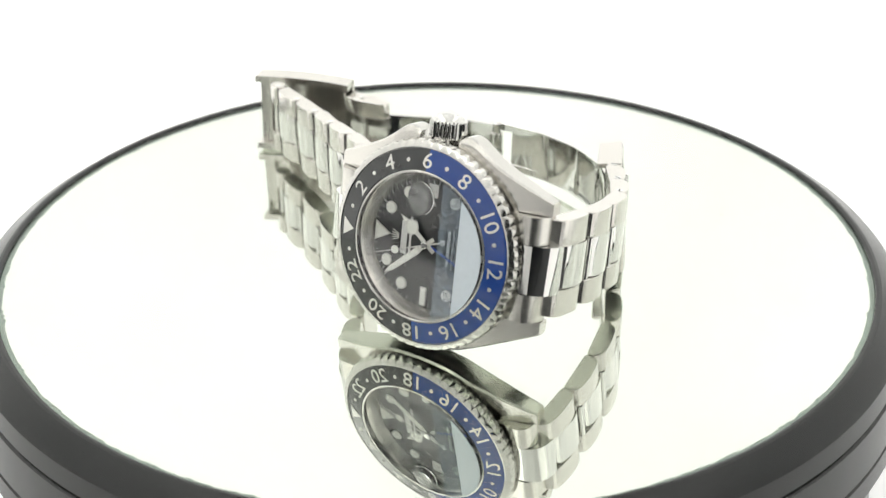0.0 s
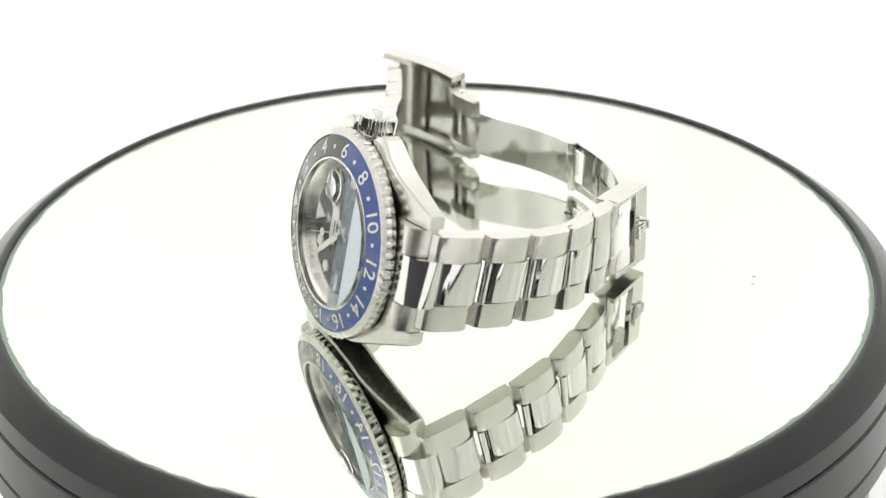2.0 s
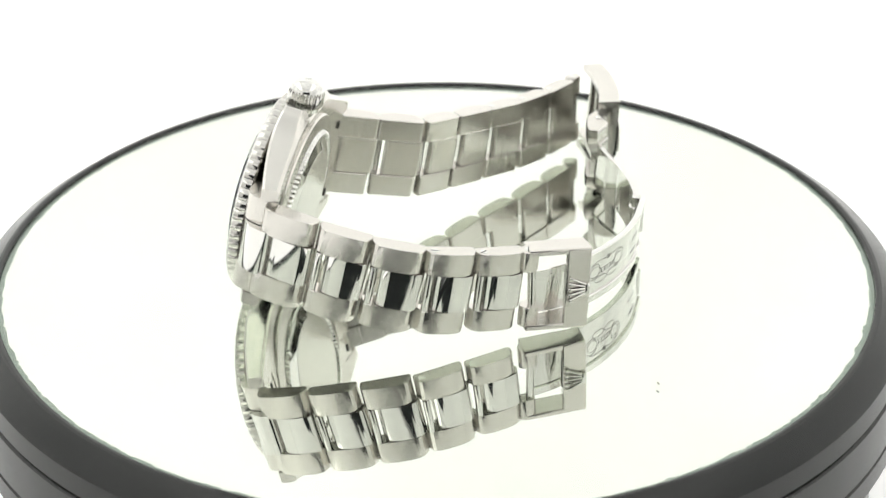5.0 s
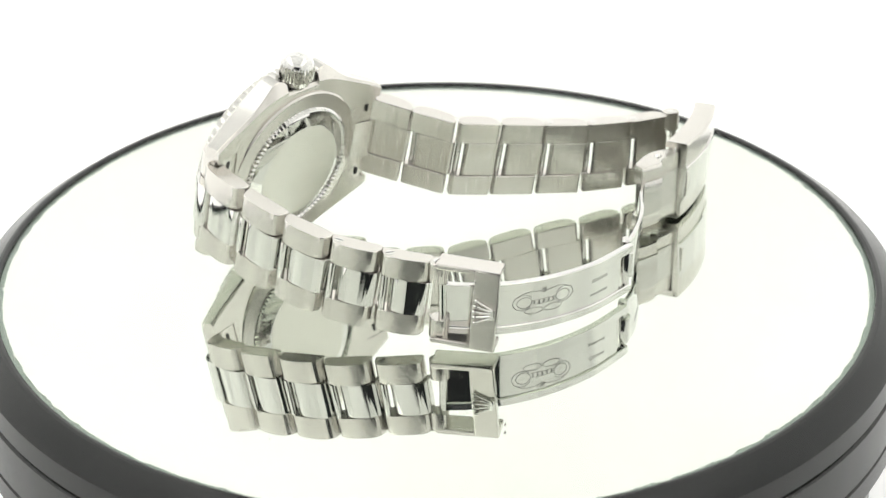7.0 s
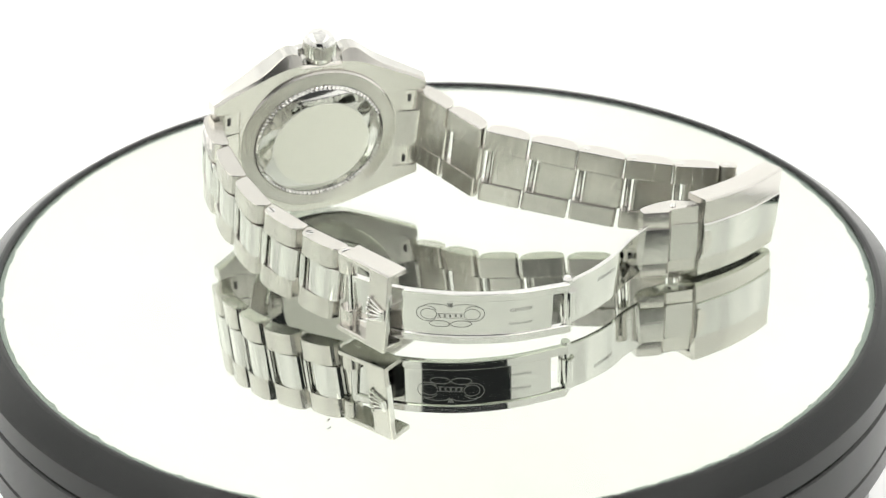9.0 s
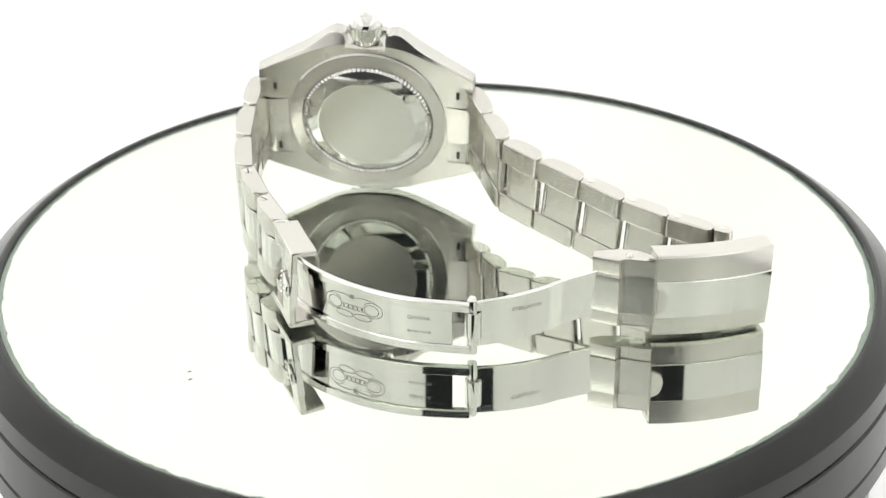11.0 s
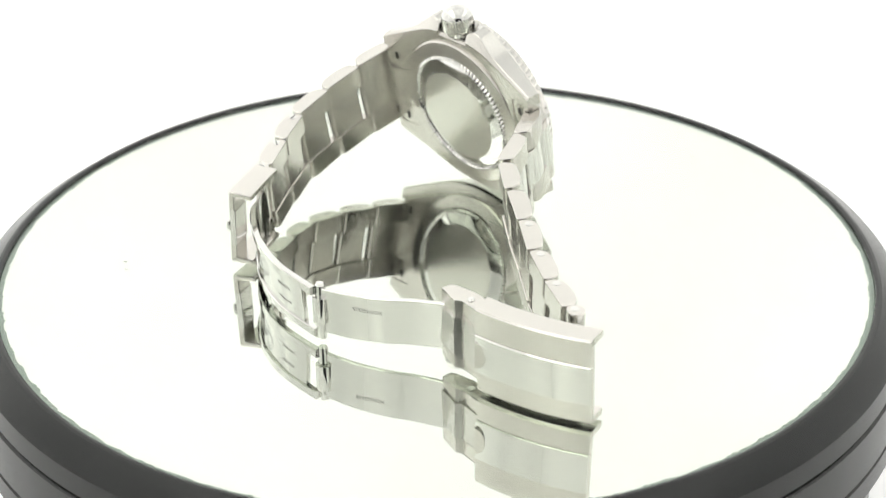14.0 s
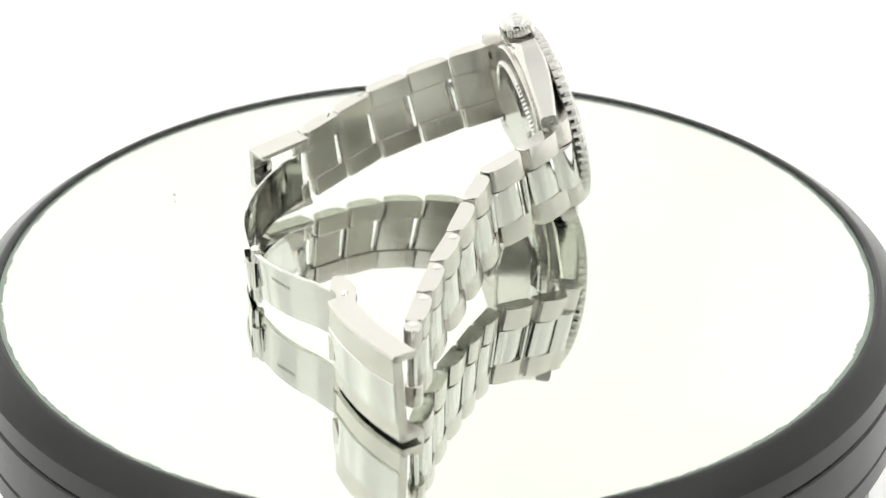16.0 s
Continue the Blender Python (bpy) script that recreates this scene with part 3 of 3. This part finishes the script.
def end_links():
    """Solid end pieces that fill the gap between each pair of lugs."""
    for s in (-1, 1):
        for y0, y1, mat, label in ((-10.0, -4.75, brushed, "brushed steel end link"), (-4.6, 4.6, polished, "polished steel end link"), (4.75, 10.0, brushed, "brushed steel end link")):
            bm = bmesh.new()
            prof = [(16.5, -3.3), (19.0, -3.0), (20.4, -3.0), (21.3, -3.3), (22.0, -3.8), (22.5, -4.5), (22.85, -5.4), (23.05, -6.4), (23.15, -7.5), (23.0, -8.3), (22.4, -8.9), (20.6, -9.0), (16.6, -8.4)]
            if mat is polished:
                prof = [(x + 1.9 * max(0.0, x - 19.0) / 4.0, z - 0.25 * max(0.0, x - 19.0)) for x, z in prof]
            a = [bm.verts.new((s * x, y0, z)) for x, z in prof]
            b = [bm.verts.new((s * x, y1, z)) for x, z in prof]
            bm.faces.new(a)
            bm.faces.new(b[::-1])
            for i in range(len(prof)):
                j = (i + 1) % len(prof)
                bm.faces.new((a[i], a[j], b[j], b[i]))
            me = finish(scaled(bm), "end_link", [mat, brushed], True, 0.9)
            for f in me.polygons:
                f.material_index = 1 if f.normal.z < -0.5 else 0
            part("end_link", me, None, watch, label, CASE)
        for y in (-8.05, 8.05):
            # dark blocks, not openings: the holes' shade is in their colour
            part("spring_bar_hole", scaled(box(s * 19.85 - 0.35, s * 19.85 + 0.35, y - 0.85, y + 0.85, -9.1, -8.6, 0.1)), slot_shade, watch, "", CASE)


end_links()


LEAN_OUT = 0.06  # the folding blades and the cover lean outward towards their upper edge


def smooth_path(points):
    pts = [Vector((*p, 0)) for p in points]
    dense = []
    n = len(pts)
    for i in range(n - 1):
        p0, p1, p2, p3 = pts[max(0, i - 1)], pts[i], pts[i + 1], pts[min(n - 1, i + 2)]
        for j in range(8):
            t = j / 8
            dense.append(0.5 * (2 * p1 + (p2 - p0) * t + (2 * p0 - 5 * p1 + 4 * p2 - p3) * t * t + (3 * p1 - p0 - 3 * p2 + p3) * t ** 3))
    dense.append(pts[-1])
    return dense


def ribbon(points, z_low, z_high, thick, outward=1):
    """An upright curved strip along plan points (x, y), smoothed, between two heights."""
    dense = smooth_path(points)
    bm = bmesh.new()
    rows = []
    m = len(dense)
    for i, p in enumerate(dense):
        d = (dense[min(m - 1, i + 1)] - dense[max(0, i - 1)]).normalized()
        nrm = Vector((d.y, -d.x, 0)) * outward
        k = i / (m - 1)
        lo = z_low[0] + (z_low[1] - z_low[0]) * k
        hi = z_high[0] + (z_high[1] - z_high[0]) * k
        e = 0.18
        prof = [(0, lo + e), (e, lo), (thick - e, lo), (thick, lo + e), (thick, hi - e), (thick - e, hi), (e, hi), (0, hi - e)]
        prof = [(q + LEAN_OUT * (z - 7), z) for q, z in prof]
        rows.append([bm.verts.new((p.x + nrm.x * q, p.y + nrm.y * q, z)) for q, z in prof])
    for a, b in zip(rows, rows[1:]):
        for i in range(8):
            bm.faces.new((a[i], a[(i + 1) % 8], b[(i + 1) % 8], b[i]))
    bm.faces.new(rows[0][::-1])
    bm.faces.new(rows[-1])
    return bm


def build_clasp():
    # short end of the six o'clock chain and its bar
    for chain, half, slot in ((six, 6.0, True), (twelve, 5.85, False)):
        d = (chain[-1] - chain[-2]).normalized()
        for q in (-1, 1):
            at = basis((chain[-1] + d * 1.9 + Vector((0, 0, q * half))) * MM, d, UP.cross(d), UP)
            lug = part("end_lug", link_mesh("end_lug", 3.8, 3.1, 4.3, brushed, 1.4, 0.22), None, watch, "short brushed end lug", at)
            part("link_screw", scaled(lathe([(0, -0.05), (0.8, -0.05), (0.8, 0.04), (0.7, 0.06), (0, 0.06)], 20)), polished, lug, "", Matrix.Translation((-0.3 * MM, 0, q * 2.15 * MM)))
            if slot:
                # slot drawn as a raised bar coloured like the shade within
                part("screw_slot", scaled(box(-0.75, 0.75, -0.13, 0.13, -0.02, 0.08)), slot_shade, lug, "", Matrix.Translation((-0.3 * MM, 0, q * 2.15 * MM)) @ Matrix.Rotation(radians(65), 4, "Z"), False)
        part("end_bar", scaled(lathe([(0, -4), (0.8, -4), (0.8, 4), (0, 4)], 20)), polished, watch, "polished steel bar", Matrix.Translation((chain[-1] + d * 2.6) * MM))
    # folding blades
    blade1 = [(35.4, 4.6), (35.1, 10.1), (33.2, 17.2), (29.2, 25.0), (23.0, 32.4), (17.0, 37.2)]
    rails = blade1[:-1] + [(14.3, 39.0)]
    b1 = part("inner_blade", scaled(ribbon(blade1, (2.4, 1.1), (13.2, 11.6), 0.9, 1)), polished, watch, "curved polished steel folding blade with side rails")
    for lo, hi in (((2.0, 0.6), (3.8, 2.5)), ((11.8, 10.0), (13.5, 11.8))):
        part("blade_rail", scaled(ribbon(rails, lo, hi, 1.35, 1)), polished, b1, "")
    blade2 = [(13.1, 38.5), (7.4, 40.2), (0.9, 41.1), (-5.6, 41.0), (-12.6, 41.6)]
    b2 = part("outer_blade", scaled(ribbon(blade2, (1.5, 3.0), (11.4, 13.2), 0.9, 1)), polished, watch, "curved polished steel folding blade")
    part("hinge_pin", scaled(lathe([(0, 0.3), (0.9, 0.3), (1.0, 0.8), (1.0, 11.9), (0.7, 12.3), (0, 12.3)], 24)), polished, watch, "steel hinge pin with domed ends", Matrix.Translation(Vector((13.7, 38.8, 0)) * MM))
    part("hinge_knuckle", scaled(prism(rounded(-1.5, 1.5, -1.5, 1.5, 1.2), 4.0, 9.6, 0.1)), polished, watch, "", Matrix.Translation(Vector((13.6, 39.0, 0)) * MM))
    def wrap(me, points, k, z, off):
        """Lay a flat mesh along a blade: x runs with the blade from the share k of its length, y upward."""
        path = smooth_path(points)
        runs = [0.0]
        for a, b in zip(path, path[1:]):
            runs.append(runs[-1] + (b - a).length)
        for v in me.vertices:
            s = min(max(k * runs[-1] + v.co.x / MM, 0.0), runs[-1] - 1e-6)
            i = max(n for n in range(len(path) - 1) if runs[n] <= s)
            d = (path[i + 1] - path[i]).normalized()
            p = path[i] + d * (s - runs[i]) + Vector((d.y, -d.x, 0)) * (off + v.co.z / MM + LEAN_OUT * (z + v.co.y / MM - 7))
            v.co = Vector((p.x, p.y, z + v.co.y / MM)) * MM
        return me

    def inked(text, blade, k, z, size, parent):
        me = words(text, size * MM, 0.01 * MM)
        me.materials.append(engraved)
        part("engraved_word", wrap(me, blade, k, z, 0.92), None, parent)

    inked("GENEVA", blade1, 0.84, 8.0, 1.15, b1)
    inked("SWISS MADE", blade1, 0.84, 4.9, 0.8, b1)
    inked("STEELINOX", blade2, 0.38, 9.0, 1.15, b2)
    # scrolled cartouche with a plain bar, cut into the inner blade
    mark = bmesh.new()

    def stroke(points, w):
        for (x0, y0), (x1, y1) in zip(points, points[1:]):
            d = Vector((x1 - x0, y1 - y0)).normalized() * w
            mark.faces.new([mark.verts.new(c) for c in ((x0 - d.y, y0 + d.x, 0), (x0 + d.y, y0 - d.x, 0), (x1 + d.y, y1 - d.x, 0), (x1 - d.y, y1 + d.x, 0))])

    for side in (-1, 1):
        for cx, cy, a, b, t0, t1 in ((4.0, 0.3, 1.5, 1.2, 0, 360), (4.3, 0.4, 2.0, 1.7, -140, 150), (2.0, -1.8, 1.9, 0.7, 0, 360), (2.6, 1.9, 2.4, 0.7, -10, 190)):
            stroke([(side * (cx + a * math.cos(radians(t0 + (t1 - t0) * i / 24))), cy + b * math.sin(radians(t0 + (t1 - t0) * i / 24))) for i in range(25)], 0.07)
    for y in (-0.45, 0.5):
        stroke([(-2.4 + 0.6 * i, y) for i in range(9)], 0.06)
    for k in range(5):
        stroke([(-2.0 + k, -0.3), (-2.0 + k, 0.35)], 0.16)
    for k in (-1, 0, 1):
        stroke([(0.18 * k, 2.1), (0.45 * k, 3.0)], 0.12)
    me = finish(scaled(mark), "engraved_scroll", engraved, False)
    part("engraved_scroll", wrap(me, blade1, 0.50, 7.4, 0.93), None, b1, "fine engraved scrollwork")
    return b1, b2, blade1, blade2


b1, b2, blade1, blade2 = build_clasp()


def build_cover():
    """The clasp cover: a curved channel, open inward and at its far end, with a raised polished middle band."""
    a, b = Vector((-19.1, 51.2)), Vector((-40.9, 57.8))
    d = (b - a).normalized()
    nrm = Vector((-d.y, d.x))
    if nrm.y < 0:
        nrm = -nrm
    L = (b - a).length

    def along(k, off):
        bow = 1.2 * (1 - (2 * k - 1) ** 2)
        return a + d * (k * L) + nrm * (bow + off)

    def strip(z0, z1, o0, o1, k0=0.0, k1=1.0, bev=0.35):
        bm = bmesh.new()
        rows = []
        for i in range(25):
            k = k0 + (k1 - k0) * i / 24
            e = bev
            prof = [(o0, z0), (o1 - e, z0), (o1, z0 + e), (o1, z1 - e), (o1 - e, z1), (o0, z1)]
            rows.append([bm.verts.new((*along(k, o + LEAN_OUT * (z - 14)), z)) for o, z in prof])
        for p, q in zip(rows, rows[1:]):
            for j in range(6):
                bm.faces.new((p[j], p[(j + 1) % 6], q[(j + 1) % 6], q[j]))
        bm.faces.new(rows[0][::-1])
        bm.faces.new(rows[-1])
        return bm

    shell = finish(scaled(strip(0.2, 18.0, -1.4, 0.0)), "clasp_cover", brushed)
    cover = part("clasp_cover", shell, None, watch, "curved brushed steel clasp cover with polished middle band")
    part("cover_band", scaled(strip(4.4, 12.6, -0.2, 0.35, 0.0, 1.0, 0.2)), polished, cover, "polished raised middle band")
    part("cover_flange", scaled(strip(16.6, 18.02, -4.8, -0.3, 0, 1, 0.25)), brushed, cover, "")
    part("cover_flange", scaled(strip(0.02, 1.4, -4.8, -0.3, 0, 1, 0.25)), brushed, cover, "")
    part("cover_liner", scaled(strip(1.6, 16.4, -3.0, -1.5, 0.04, 0.40, 0.15)), soft_polish, cover, "flat steel liner plate")
    for k in (0.46, 0.66, 0.86):
        part("cover_rib", scaled(strip(1.5, 16.5, -3.4, -1.3, k, k + 0.05, 0.2)), brushed, cover, "steel cross rib inside the cover")
    half = [(2.3 * math.cos(a), 2.9 * math.sin(a)) for a in [radians(-90 + 180 * i / 20) for i in range(21)]]
    p = along(0.0, LEAN_OUT * (8.5 - 14) + 0.25)
    part("cover_thumb_tab", scaled(prism(half, 0.0, 0.55, 0.2)), brushed_fine, cover, "half-round polished thumb tab", basis(Vector((*p, 8.5)) * MM, Vector((*d, 0)), UP, Vector((*d, 0)).cross(UP)))
    # bridge block between blade and cover
    q0, q1 = Vector((-11.8, 40.4)), Vector((-20.8, 48.3))
    e = (q1 - q0).normalized()
    m = Vector((-e.y, e.x))
    if m.y < 0:
        m = -m
    out = [(0, -0.3), (0.2, 1.8), (5.4, 2.6), (6.3, 1.5), (12.2, 1.8), (12.2, -0.6), (9.6, -1.9), (7.2, -2.2), (4.8, -2.1), (3.9, -1.4), (2.4, -1.4), (1.2, -0.6)]

    def place(p):
        v = q0 + e * p[0] + m * p[1]
        return (v.x, v.y)

    outline = [place(p) for p in out]
    block = part("clasp_block", scaled(prism(outline, 12.3, 16.0, 0.2)), brushed, watch, "notched brushed steel clasp block", angle=0.7)
    part("clasp_block_foot", scaled(prism(outline, 1.6, 4.6, 0.2)), brushed, block, "", angle=0.7)
    inner = [place(p) for p in [(-0.1, 0.5), (-0.1, 2.1), (5.5, 2.9), (6.4, 1.8), (12.2, 2.05), (12.2, 0.6), (6, 0.4)]]
    part("clasp_block_plate", scaled(prism(inner, 4.5, 12.4, 0.15)), soft_polish, block, "polished middle plate", angle=0.7)
    pp = place((7.0, 0.1))
    part("clasp_pin", scaled(lathe([(0, 1.4), (0.75, 1.4), (0.75, 16.1), (0.5, 16.35), (0, 16.4)], 20)), polished, block, "domed steel pin", Matrix.Translation(Vector((*pp, 0)) * MM))


build_cover()


def build_bracket():
    """The cover end with its emblem, swung out at the six o'clock chain: two cheeks and a cross bar."""
    o = Vector((36.9, 9.5, 9.4))
    s = Vector((0.13, 0.985, -0.06)).normalized()
    n = Vector((0.99, -0.13, 0.06)).normalized()
    n = (n - s * n.dot(s)).normalized()
    h = n.cross(s)
    if h.z < 0:
        h = -h
    m = basis(o * MM, s, h.cross(s), h)
    sign = 1 if h.cross(s).dot(n) > 0 else -1
    holder = part("clasp_end", scaled(box(1.4, 6.2, sign * 1.9 - 0.65, sign * 1.9 + 0.65, -8.3, 8.3, 0.25)), brushed, watch, "open brushed steel clasp end with raised emblem", m)
    for q in (-1, 1):
        part("cheek", scaled(box(-6.2, 6.22, -2.5, 2.57, q * 7.8 - 0.6, q * 7.8 + 0.6, 0.3)), brushed, holder, "")
    part("emblem_plate", scaled(box(1.35, 6.25, sign * 1.95 - 0.5, sign * 1.95 + 0.85, -4.2, 4.0, 0.12)), polished, holder, "raised polished plate under the emblem")
    fan = bmesh.new()
    for k in (-2, -1, 0, 1, 2):
        tip = Vector((1.9 + 0.15 * abs(k), 0, 1.15 * k))
        root = Vector((5.6, 0, 0.35 * k))
        dv = (tip - root)
        q = dv.to_track_quat("Z", "Y").to_matrix().to_4x4()
        mm = Matrix.Translation((tip + root) / 2 + Vector((0, sign * 2.9, 0))) @ q
        bmesh.ops.create_cone(fan, cap_ends=True, segments=10, radius1=0.32, radius2=0.2, depth=dv.length, matrix=mm)
        bmesh.ops.create_icosphere(fan, subdivisions=2, radius=0.42, matrix=Matrix.Translation(tip + Vector((0, sign * 3.0, 0))))
    box(5.0, 6.0, sign * 3.0 - 0.45, sign * 3.0 + 0.45, -1.2, 1.2, 0.3, bm=fan)
    part("emblem", scaled(fan), polished, holder, "raised polished fan-shaped emblem")
    part("clasp_end_bar", scaled(lathe([(0, -7), (0.6, -7), (0.6, 7), (0, 7)], 20)), polished, holder, "", Matrix.Translation(Vector((-4.6, 0, 0)) * MM))


build_bracket()


# ---- specks on the mirror ----
def build_specks():
    rng = random.Random(11)
    spots = [(62.7, 18.6, 0.3), (-47.0, -58.0, 0.16), (71.0, -22.0, 0.14)]
    out = []
    for x, y, r in spots:
        bm = bmesh.new()
        bmesh.ops.create_icosphere(bm, subdivisions=2, radius=1)
        for v in bm.verts:
            v.co = Vector((v.co.x * r * 1.7, v.co.y * r * 0.6, v.co.z * 0.08 + 0.08)) * (0.85 + 0.3 * rng.random()) * MM
        ob = new("dust_speck", finish(bm, "dust_speck", dust_mat))
        tagged(ob, "tiny pale dust speck lying on the mirror", "dust speck", "specks on the mirror")
        out.append((ob, Vector((x, y, 0)) * MM))
    return out


specks = build_specks()


def motions():
    times = [0.5 * i for i in range(33)]
    for ob, at in [(watch, None), (turntable, None)] + specks:
        rows = []
        for t in times:
            r = Matrix.Rotation(turn(t), 4, "Z")
            if ob is not turntable:
                r = Matrix.Translation(AXIS) @ r
            rows.append((t, r if at is None else r @ Matrix.Translation(at)))
        walk(ob, rows)


motions()
